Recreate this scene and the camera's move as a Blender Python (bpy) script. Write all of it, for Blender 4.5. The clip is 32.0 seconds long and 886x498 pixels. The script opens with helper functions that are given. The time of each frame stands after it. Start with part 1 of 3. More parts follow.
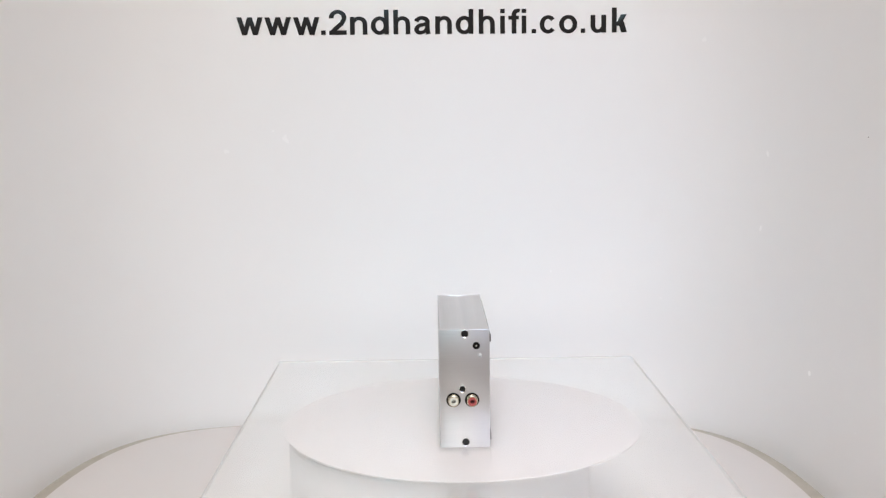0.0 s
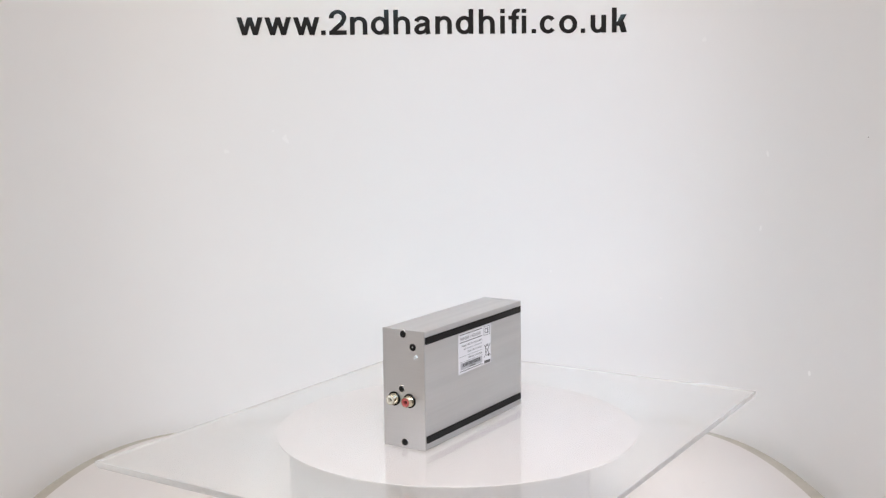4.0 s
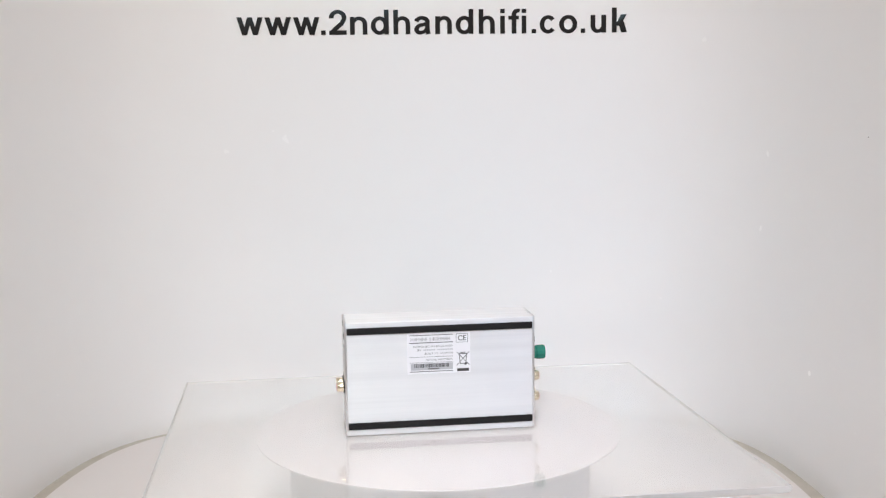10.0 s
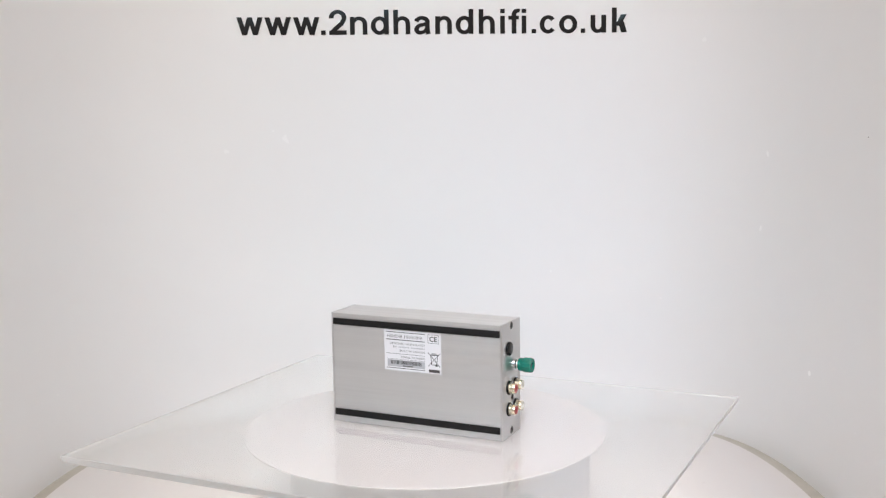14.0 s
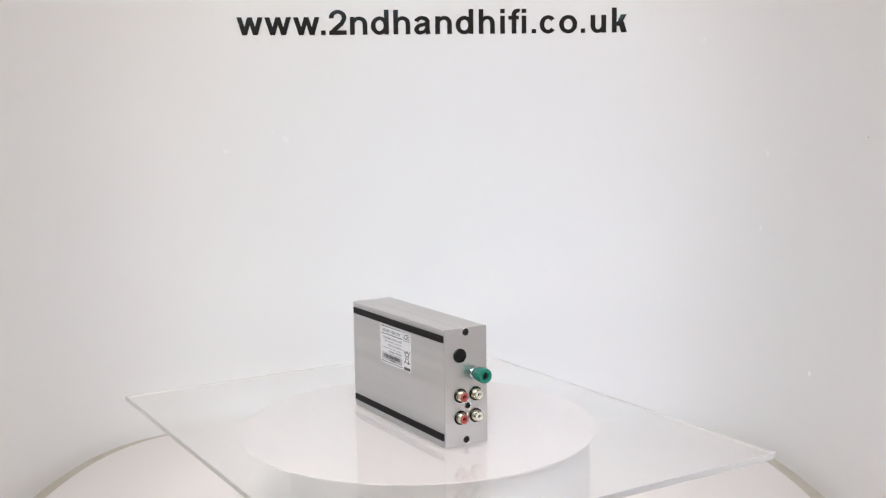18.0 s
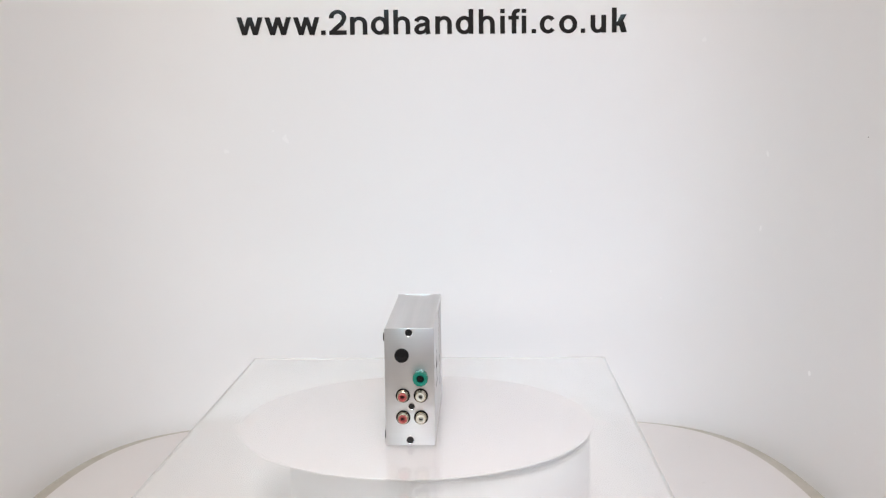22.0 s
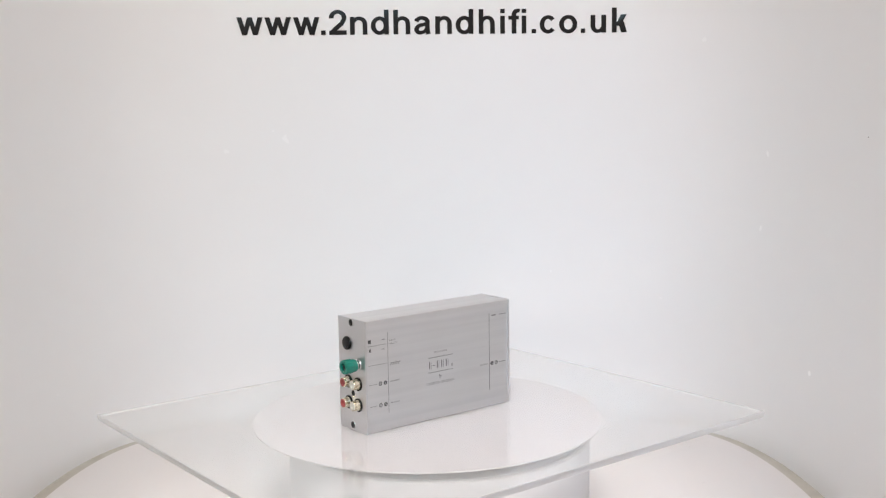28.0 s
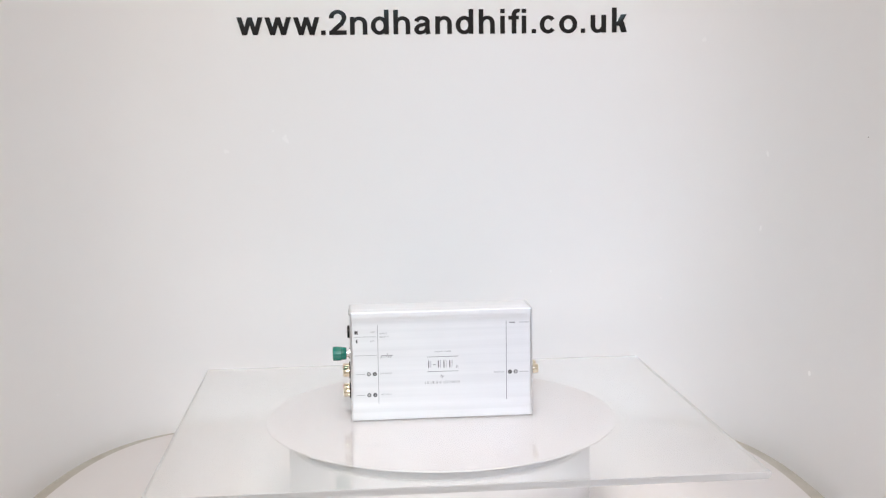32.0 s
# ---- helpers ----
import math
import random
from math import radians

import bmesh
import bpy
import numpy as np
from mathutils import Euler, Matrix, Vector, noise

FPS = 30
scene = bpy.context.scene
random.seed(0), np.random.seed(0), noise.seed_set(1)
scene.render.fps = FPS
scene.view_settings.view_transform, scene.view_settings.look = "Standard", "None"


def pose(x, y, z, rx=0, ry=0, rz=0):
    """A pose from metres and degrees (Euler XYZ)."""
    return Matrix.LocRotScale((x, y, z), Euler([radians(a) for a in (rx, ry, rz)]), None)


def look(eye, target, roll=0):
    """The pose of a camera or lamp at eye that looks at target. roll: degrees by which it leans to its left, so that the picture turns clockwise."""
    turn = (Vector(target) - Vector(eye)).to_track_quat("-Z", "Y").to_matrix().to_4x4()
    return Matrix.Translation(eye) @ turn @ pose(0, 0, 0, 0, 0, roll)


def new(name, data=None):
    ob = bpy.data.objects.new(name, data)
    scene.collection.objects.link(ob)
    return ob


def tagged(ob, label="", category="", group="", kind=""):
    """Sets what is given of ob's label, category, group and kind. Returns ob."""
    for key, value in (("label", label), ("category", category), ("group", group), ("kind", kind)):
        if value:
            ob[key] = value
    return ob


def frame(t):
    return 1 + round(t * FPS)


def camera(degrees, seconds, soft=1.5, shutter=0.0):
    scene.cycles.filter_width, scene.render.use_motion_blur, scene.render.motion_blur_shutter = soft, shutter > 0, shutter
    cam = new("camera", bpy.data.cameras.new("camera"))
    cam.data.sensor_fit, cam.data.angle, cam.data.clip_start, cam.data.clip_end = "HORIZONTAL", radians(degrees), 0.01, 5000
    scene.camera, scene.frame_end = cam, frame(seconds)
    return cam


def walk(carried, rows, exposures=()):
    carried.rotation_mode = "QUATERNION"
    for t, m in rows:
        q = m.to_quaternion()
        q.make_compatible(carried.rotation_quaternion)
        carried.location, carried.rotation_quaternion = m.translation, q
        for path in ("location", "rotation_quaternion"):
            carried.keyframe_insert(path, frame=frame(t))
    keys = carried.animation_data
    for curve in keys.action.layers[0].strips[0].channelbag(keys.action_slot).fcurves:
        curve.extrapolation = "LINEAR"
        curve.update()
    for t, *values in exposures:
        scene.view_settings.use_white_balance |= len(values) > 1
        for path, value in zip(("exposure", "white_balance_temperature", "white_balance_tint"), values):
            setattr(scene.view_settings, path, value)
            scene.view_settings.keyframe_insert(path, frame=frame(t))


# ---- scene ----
# The place: a white photo booth with a curved backdrop, a turntable in it, and a small
# silver audio box standing on edge on a clear plate that turns once in about 43 seconds.
SECONDS = 32.0
EYE = Vector((0.0, -0.9135, 0.2684))
AHEAD = Vector((0.00557, 0.99137, -0.13095))
cam = camera(44.344, SECONDS, soft=1.25)
walk(cam, [(0.0, look(EYE, EYE + AHEAD, -0.75)), (SECONDS, look(EYE, EYE + AHEAD, -0.75))],
     exposures=[(0.0, -0.21), (SECONDS, -0.21)])

# ---- light ----
world = bpy.data.worlds.new("world")
scene.world = world
world.use_nodes = True
world.node_tree.nodes["Background"].inputs["Color"].default_value = (0.9, 0.95, 1.0, 1)
world.node_tree.nodes["Background"].inputs["Strength"].default_value = 0.05


def area_lamp(name, eye, target, size_x, size_y, power, colour, spread=180):
    data = bpy.data.lights.new(name, "AREA")
    data.shape, data.size, data.size_y = "RECTANGLE", size_x, size_y
    data.energy, data.color, data.spread = power, colour, radians(spread)
    lamp = new(name, data)
    lamp.matrix_world = look(eye, target)
    return lamp


CYAN, LILAC, WARM = (0.44, 0.79, 0.95), (0.55, 0.69, 0.99), (1.0, 0.967, 0.932)
area_lamp("overhead_lamp", (-0.02, -0.18, 1.50), (-0.02, -0.08, 0), 0.62, 0.45, 2.2, WARM, 140)
# added fill above the camera, no known source; brightens wall and upright box faces
area_lamp("added_front_fill", (-0.04, -1.00, 1.05), (0.0, 0.20, 0.10), 0.9, 0.4, 0.36, (0.97, 0.985, 1.0), 130)
area_lamp("front_led_west", (-0.145, -0.94, 0.648), (-0.03, 0.20, 0.04), 0.15, 0.35, 0.27, CYAN, 54)
area_lamp("front_led_east", (0.38, -0.94, 0.66), (0.27, 0.22, 0.0), 0.26, 0.36, 0.50, LILAC, 54)
# added warm fill behind the camera, unseen; makes the room bright for the case's reflections
area_lamp("added_room_fill", (0, -1.6, 1.52), (0, -1.6, 0), 0.6, 0.6, 34.0, (1.0, 0.912, 0.870))

# ---- materials ----


def material(name, colour, rough=0.5, metal=0.0, spread=0.04, scale=40.0, bump=0.0, bump_scale=400.0, stretch=(1, 1, 1),
             specular=0.5, fine=0.0):
    """A surface with its colour and roughness varied at two scales, and a fine relief."""
    m = bpy.data.materials.new(name)
    m.use_nodes = True
    nt = m.node_tree
    b = nt.nodes["Principled BSDF"]
    co = nt.nodes.new("ShaderNodeTexCoord")
    mp = nt.nodes.new("ShaderNodeMapping")
    mp.inputs["Scale"].default_value = stretch
    nt.links.new(co.outputs["Object"], mp.inputs["Vector"])
    big, small = nt.nodes.new("ShaderNodeTexNoise"), nt.nodes.new("ShaderNodeTexNoise")
    big.inputs["Scale"].default_value, big.inputs["Detail"].default_value = scale, 3
    small.inputs["Scale"].default_value, small.inputs["Detail"].default_value = bump_scale, 2
    nt.links.new(co.outputs["Object"], big.inputs["Vector"])
    nt.links.new(mp.outputs["Vector"], small.inputs["Vector"])
    mix = nt.nodes.new("ShaderNodeMix")
    mix.data_type = "RGBA"
    mix.inputs[6].default_value = (*[c * (1 - spread) for c in colour], 1)
    mix.inputs[7].default_value = (*[min(1, c * (1 + spread)) for c in colour], 1)
    both = nt.nodes.new("ShaderNodeMath")
    both.operation = "MULTIPLY_ADD"
    both.inputs[1].default_value = fine
    nt.links.new(small.outputs["Fac"], both.inputs[0])
    nt.links.new(big.outputs["Fac"], both.inputs[2])
    level = nt.nodes.new("ShaderNodeMath")
    level.operation, level.inputs[1].default_value = "SUBTRACT", fine / 2
    nt.links.new(both.outputs["Value"], level.inputs[0])
    nt.links.new(level.outputs["Value"], mix.inputs[0])
    nt.links.new(mix.outputs[2], b.inputs["Base Color"])
    rr = nt.nodes.new("ShaderNodeMapRange")
    rr.inputs["To Min"].default_value, rr.inputs["To Max"].default_value = rough * 0.9, rough * 1.1
    nt.links.new(small.outputs["Fac"], rr.inputs["Value"])
    nt.links.new(rr.outputs["Result"], b.inputs["Roughness"])
    b.inputs["Metallic"].default_value = metal
    b.inputs["Specular IOR Level"].default_value = specular
    if bump:
        bp = nt.nodes.new("ShaderNodeBump")
        bp.inputs["Strength"].default_value, bp.inputs["Distance"].default_value = bump, 0.0002
        nt.links.new(small.outputs["Fac"], bp.inputs["Height"])
        nt.links.new(bp.outputs["Normal"], b.inputs["Normal"])
    return m


def brushed(name, colour, rough, lengthwise, aniso):
    """Anodised aluminium with fine grain; lengthwise: the grain runs along x, else across."""
    stretch = (0.02, 1, 1) if lengthwise else (1, 0.02, 1)
    m = material(name, colour, rough, 1.0, 0.028 if lengthwise else 0.03, 25.0, 0.06 if lengthwise else 0.03, 1300.0, stretch, fine=1.2)
    nt = m.node_tree
    b = nt.nodes["Principled BSDF"]
    if lengthwise:      # broader draw marks of the extrusion
        co, mp, marks = (nt.nodes.new("ShaderNode" + k) for k in ("TexCoord", "Mapping", "TexNoise"))
        span, grow = nt.nodes.new("ShaderNodeMapRange"), nt.nodes.new("ShaderNodeMath")
        mp.inputs["Scale"].default_value = (0.015, 1, 1)
        marks.inputs["Scale"].default_value, marks.inputs["Detail"].default_value = 170, 3
        span.inputs["From Min"].default_value, span.inputs["From Max"].default_value = 0.3, 0.7
        span.inputs["To Min"].default_value, span.inputs["To Max"].default_value = 0.8, 1.2
        grow.operation = "MULTIPLY"
        nt.links.new(co.outputs["Object"], mp.inputs["Vector"])
        nt.links.new(mp.outputs["Vector"], marks.inputs["Vector"])
        nt.links.new(marks.outputs["Fac"], span.inputs["Value"])
        nt.links.new(b.inputs["Roughness"].links[0].from_socket, grow.inputs[0])
        nt.links.new(span.outputs["Result"], grow.inputs[1])
        nt.links.new(grow.outputs[0], b.inputs["Roughness"])
    tg = nt.nodes.new("ShaderNodeTangent")
    tg.direction_type, tg.uv_map = "UV_MAP", "grain"
    b.inputs["Anisotropic Rotation"].default_value = 0.25
    b.inputs["Anisotropic"].default_value = aniso
    nt.links.new(tg.outputs["Tangent"], b.inputs["Tangent"])
    return m


def acrylic(name, haze, rough):
    """Clear acrylic that bends the light, a little cloudy with fine scratches and wipe marks."""
    m = bpy.data.materials.new(name)
    m.use_nodes = True
    nt = m.node_tree
    for n in list(nt.nodes):
        nt.nodes.remove(n)
    out, mix, milky = (nt.nodes.new(k) for k in ("ShaderNodeOutputMaterial", "ShaderNodeMixShader", "ShaderNodeMixShader"))
    gl, df, tl = (nt.nodes.new("ShaderNodeBsdf" + k) for k in ("Glass", "Diffuse", "Translucent"))
    gl.inputs["IOR"].default_value, gl.inputs["Roughness"].default_value = 1.49, rough
    gl.inputs["Color"].default_value = (0.995, 0.998, 0.995, 1)
    df.inputs["Color"].default_value = (0.84, 0.835, 0.83, 1)
    tl.inputs["Color"].default_value = (0.84, 0.835, 0.83, 1)
    cloud, co, rr = (nt.nodes.new("ShaderNode" + k) for k in ("TexNoise", "TexCoord", "MapRange"))
    cloud.inputs["Scale"].default_value, cloud.inputs["Detail"].default_value = 14, 4
    rr.inputs["To Min"].default_value, rr.inputs["To Max"].default_value = haze * 0.93, haze * 1.07
    nt.links.new(co.outputs["Object"], cloud.inputs["Vector"])
    nt.links.new(cloud.outputs["Fac"], rr.inputs["Value"])
    nt.links.new(rr.outputs["Result"], mix.inputs[0])
    milky.inputs[0].default_value = 0.25
    nt.links.new(df.outputs[0], milky.inputs[1])
    nt.links.new(tl.outputs[0], milky.inputs[2])
    nt.links.new(gl.outputs[0], mix.inputs[1])
    nt.links.new(milky.outputs[0], mix.inputs[2])
    nt.links.new(mix.outputs[0], out.inputs[0])
    return m


M_WALL = material("white_gloss_backdrop", (0.87, 0.865, 0.86), 0.26, 0, 0.010, 5, 0.0, 40, specular=0.5)
M_FLOOR = material("white_floor_board", (0.70, 0.662, 0.642), 0.35, 0, 0.02, 9, 0.05, 300)
# paint of the added room, kept pale so that it throws light back
M_ROOM = material("room_fill_paint", (0.76, 0.735, 0.715), 0.8, 0, 0.03, 3, 0.1, 60)
M_TABLE = material("beige_table", (0.50, 0.465, 0.405), 0.6, 0, 0.16, 45, 0.1, 200)
M_VINYL = material("black_vinyl", (0.006, 0.0065, 0.008), 0.08, 0, 0.1, 60, specular=0.45)
M_DISC = material("white_round_board", (0.615, 0.57, 0.57), 0.3, 0, 0.012, 12, 0.04, 300)
M_DISC_EDGE = material("cut_board_edge", (0.60, 0.59, 0.57), 0.6, 0, 0.08, 60, 0.1, 500)
# grey holds the shade of the gap between board and base
M_GAP_SHADE = material("platter_gap_shade", (0.32, 0.32, 0.30), 0.6, 0, 0.05, 30, 0.1, 500)
M_DRUM = material("white_turntable_plastic", (0.58, 0.57, 0.565), 0.45, 0, 0.02, 12)
M_PLATE = acrylic("clear_acrylic_top", 0.245, 0.06)
M_PLATE_BODY = acrylic("clear_acrylic_underside", 0.0, 0.06)
M_PLATE_EDGE = acrylic("sawn_acrylic_edge", 0.68, 0.12)
M_ALU = brushed("brushed_aluminium_case", (0.775, 0.775, 0.78), 0.60, True, 0.62)
M_ENDS = brushed("fine_aluminium_ends", (0.67, 0.67, 0.675), 0.34, False, 0.0)
M_RUBBER = material("black_rubber", (0.013, 0.012, 0.0125), 0.7, 0, 0.15, 80, 0.2, 900, specular=0.25)
M_SCREW = material("black_oxide_screw", (0.010, 0.010, 0.011), 0.30, 0.3, 0.1, 200)
M_PLASTIC = material("black_plastic", (0.006, 0.006, 0.007), 0.14, 0, 0.1, 200, specular=0.3)
M_NICKEL = material("pale_gold_plating", (0.80, 0.72, 0.56), 0.22, 1.0, 0.05, 200)
M_CREAM = material("cream_nylon", (0.74, 0.72, 0.64), 0.4, 0, 0.03, 200)
M_RED = material("red_nylon", (0.43, 0.085, 0.08), 0.4, 0, 0.06, 200)
M_GREEN = material("green_plastic", (0.005, 0.19, 0.135), 0.25, 0, 0.08, 150)
M_STEEL = material("bright_steel", (0.8, 0.8, 0.8), 0.2, 1.0, 0.04, 200)
M_PAPER = material("white_sticker", (0.86, 0.85, 0.88), 0.45, 0, 0.01, 100)
M_INK = material("black_ink", (0.03, 0.03, 0.033), 0.32, 0, 0.1, 200, specular=1.0)
M_GREY_INK = material("grey_ink", (0.10, 0.10, 0.105), 0.32, 0, 0.1, 200, specular=1.0)
M_PALE_INK = material("pale_grey_ink", (0.24, 0.235, 0.24), 0.32, 0, 0.1, 200, specular=1.0)
M_FIELD = material("light_grey_print", (0.52, 0.52, 0.55), 0.5, 0, 0.04, 200)
M_PRINT_GAP = material("bare_metal_gap", (0.60, 0.59, 0.59), 0.4, 0.8, 0.03, 200)
M_LED = material("clear_led_lens", (0.62, 0.64, 0.65), 0.12, 0, 0.02, 200)
M_DUST = material("grey_dust", (0.32, 0.30, 0.28), 0.9, 0, 0.2, 400)

# ---- mesh helpers ----


def finish(name, bm, mat, smooth=None):
    bmesh.ops.recalc_face_normals(bm, faces=bm.faces[:])
    me = bpy.data.meshes.new(name)
    bm.to_mesh(me)
    bm.free()
    me.materials.append(mat)
    if smooth is not None:
        me.shade_smooth()
        me.set_sharp_from_angle(angle=radians(smooth))
    return me


def part(name, bm, mat, parent, label="", smooth=35):
    ob = new(name, finish(name, bm, mat, smooth))
    ob.parent = parent
    return tagged(ob, label)


def thing(name, label, category, group="", kind=""):
    return tagged(new(name), label, category, group, kind)


def mesh_thing(name, bm, mat, label, category, kind="", smooth=35):
    return tagged(new(name, finish(name, bm, mat, smooth)), label, category, "", kind)


def box(bm, x0, x1, y0, y1, z0, z1, bevel=0.0):
    m = Matrix.Translation(((x0 + x1) / 2, (y0 + y1) / 2, (z0 + z1) / 2)) @ Matrix.Diagonal((x1 - x0, y1 - y0, z1 - z0, 1))
    got = bmesh.ops.create_cube(bm, size=1.0, matrix=m)
    if bevel:
        edges = {e for v in got["verts"] for e in v.link_edges}
        bmesh.ops.bevel(bm, geom=list(edges), offset=bevel, segments=2, affect="EDGES", profile=0.5)
    return bm


def boxed(*args):
    return box(bmesh.new(), *args)


def lathe(rows, axis_pose, segments=40, ribs=0, rib_depth=0.0):
    """A turned body: rows of (radius, height along the axis); ends of radius 0 close it."""
    bm = bmesh.new()
    rings = []
    for r, h in rows:
        if r <= 0:
            rings.append([bm.verts.new(axis_pose @ Vector((0, 0, h)))])
            continue
        ring = []
        for k in range(segments):
            a = 2 * math.pi * k / segments
            rr = r - (rib_depth if ribs and (k * ribs // segments) % 2 and r > ribs * 0 else 0)
            ring.append(bm.verts.new(axis_pose @ Vector((rr * math.cos(a), rr * math.sin(a), h))))
        rings.append(ring)
    for a, b in zip(rings, rings[1:]):
        for k in range(segments):
            j = (k + 1) % segments
            if len(a) == 1 and len(b) == 1:
                continue
            if len(a) == 1:
                bm.faces.new((a[0], b[k], b[j]))
            elif len(b) == 1:
                bm.faces.new((a[k], a[j], b[0]))
            else:
                bm.faces.new((a[k], a[j], b[j], b[k]))
    return bm


def prism(outline, x0, x1):
    """A profile of (y, z) drawn out along x."""
    bm = bmesh.new()
    a = [bm.verts.new((x0, y, z)) for y, z in outline]
    b = [bm.verts.new((x1, y, z)) for y, z in outline]
    n = len(outline)
    uv = bm.loops.layers.uv.new("grain")
    run = 0.0
    for k in range(n):
        f = bm.faces.new((a[k], a[(k + 1) % n], b[(k + 1) % n], b[k]))
        step = (a[k].co - a[(k + 1) % n].co).length
        for loop, v in zip(f.loops, (run, run + step, run + step, run)):
            loop[uv].uv = (loop.vert.co.x, v)
        run += step
    for f in (bm.faces.new(a), bm.faces.new(b)):
        for loop in f.loops:
            loop[uv].uv = (loop.vert.co.y, loop.vert.co.z)
    return bm


def glyphs(text, x0, x1, z0, z1, thick, bold=0.0, shear=0.0):
    """A bmesh of letters that fill the given box in the plane y = 0, facing -y."""
    cu = bpy.data.curves.new("type", "FONT")
    cu.body, cu.offset, cu.shear, cu.resolution_u = text, bold, shear, 4
    ob = bpy.data.objects.new("type", cu)
    scene.collection.objects.link(ob)
    bpy.context.view_layer.update()
    me = bpy.data.meshes.new_from_object(ob.evaluated_get(bpy.context.evaluated_depsgraph_get()))
    bpy.data.objects.remove(ob)
    bpy.data.curves.remove(cu)
    bm = bmesh.new()
    bm.from_mesh(me)
    bpy.data.meshes.remove(me)
    xs, ys = [v.co.x for v in bm.verts], [v.co.y for v in bm.verts]
    a, b, c, d = min(xs), max(xs), min(ys), max(ys)
    for v in bm.verts:
        v.co = Vector((x0 + (v.co.x - a) / (b - a) * (x1 - x0), 0, z0 + (v.co.y - c) / (d - c) * (z1 - z0)))
    up = bmesh.ops.extrude_face_region(bm, geom=bm.faces[:])
    for v in up["geom"]:
        if isinstance(v, bmesh.types.BMVert):
            v.co.y -= thick
    return bm


# ---- the booth: floor board, curved backdrop, and an unseen room added round it ----
PLAN_X, PLAN_Y, PLAN_A, PLAN_B, PLAN_N = -0.017, -0.200, 0.366, 0.5280, 5.0
GAP_A, GAP_B = 0.016, 0.0107      # between the floor board and the wall, beside and behind it
FLOOR_Z, TABLE_Z = -0.100, -0.1032


def plan(a, b, front, steps=96):
    """The booth's outline from the open end on one side round the back to the other."""
    rows = [(PLAN_X + a, front)]
    for k in range(steps + 1):
        t = math.pi * k / steps
        c, s = math.cos(t), math.sin(t)
        rows.append((PLAN_X + a * math.copysign(abs(c) ** (2 / PLAN_N), c), PLAN_Y + b * abs(s) ** (2 / PLAN_N)))
    rows.append((PLAN_X - a, front))
    return rows


def wall_depth(x):
    return PLAN_Y + (PLAN_B + GAP_B) * (1 - abs((x - PLAN_X) / (PLAN_A + GAP_A)) ** PLAN_N) ** (1 / PLAN_N)


def backdrop():
    bm = bmesh.new()
    inner, outer = plan(PLAN_A + GAP_A, PLAN_B + GAP_B, -0.62), plan(PLAN_A + GAP_A + 0.004, PLAN_B + GAP_B + 0.004, -0.62)
    grid = [[bm.verts.new((x, y, z)) for x, y in rows] for rows, z in
            ((inner, TABLE_Z), (inner, 0.95), (outer, 0.95), (outer, TABLE_Z))]
    for a, b in zip(grid, grid[1:] + grid[:1]):
        for k in range(len(a) - 1):
            bm.faces.new((a[k], a[k + 1], b[k + 1], b[k]))
    for k in (0, -1):
        bm.faces.new([row[k] for row in grid])
    return mesh_thing("wall_backdrop", bm, M_WALL, "curved glossy white photo backdrop wall", "backdrop", "structure", 40)


def floor_board():
    bm = bmesh.new()
    rows = plan(PLAN_A, PLAN_B, -0.62)
    a = [bm.verts.new((x, y, FLOOR_Z)) for x, y in rows]
    b = [bm.verts.new((x, y, FLOOR_Z - 0.003)) for x, y in rows]
    for k in range(len(rows)):
        bm.faces.new((a[k], a[(k + 1) % len(rows)], b[(k + 1) % len(rows)], b[k]))
    bm.faces.new(a), bm.faces.new(b)
    return mesh_thing("floor", bm, M_FLOOR, "white floor board cut to the curve of the backdrop", "floor", "structure", 40)


def room():
    # added shell out of view: what the metal and the plate reflect
    x, y0, y1, z0, z1, w = 1.9, -3.0, 1.7, -0.90, 1.60, 0.1
    for name, dims in (("wall_north", (-x - w, x + w, y1, y1 + w, z0, z1)), ("wall_south", (-x - w, x + w, y0 - w, y0, z0, z1)),
                       ("wall_west", (-x - w, -x, y0, y1, z0, z1)), ("wall_east", (x, x + w, y0, y1, z0, z1))):
        mesh_thing(name, boxed(*dims), M_ROOM, "unseen plain beige room wall added to fill the reflections", "wall", "structure")
    mesh_thing("ceiling", boxed(-x - w, x + w, y0 - w, y1 + w, z1, z1 + w), M_ROOM, "unseen plain ceiling added to close the room", "ceiling", "structure")
    mesh_thing("ground", boxed(-x - w, x + w, y0 - w, y1 + w, z0 - w, z0), M_TABLE, "unseen plain room floor added to close the room", "floor", "structure")
    table = thing("work_table", "plain beige table under the photo booth", "table")
    table.location = (0, -0.15, z0)
    part("tabletop", boxed(-0.75, 0.75, -0.55, 0.65, TABLE_Z - z0 - 0.03, TABLE_Z - z0, 0.003), M_TABLE, table)
    for sx in (-1, 1):
        for y in (-0.5, 0.6):
            part("leg", boxed(sx * 0.7 - 0.025, sx * 0.7 + 0.025, y - 0.025, y + 0.025, 0, TABLE_Z - z0 - 0.03), M_TABLE, table)


backdrop()
FLOOR = floor_board()
room()

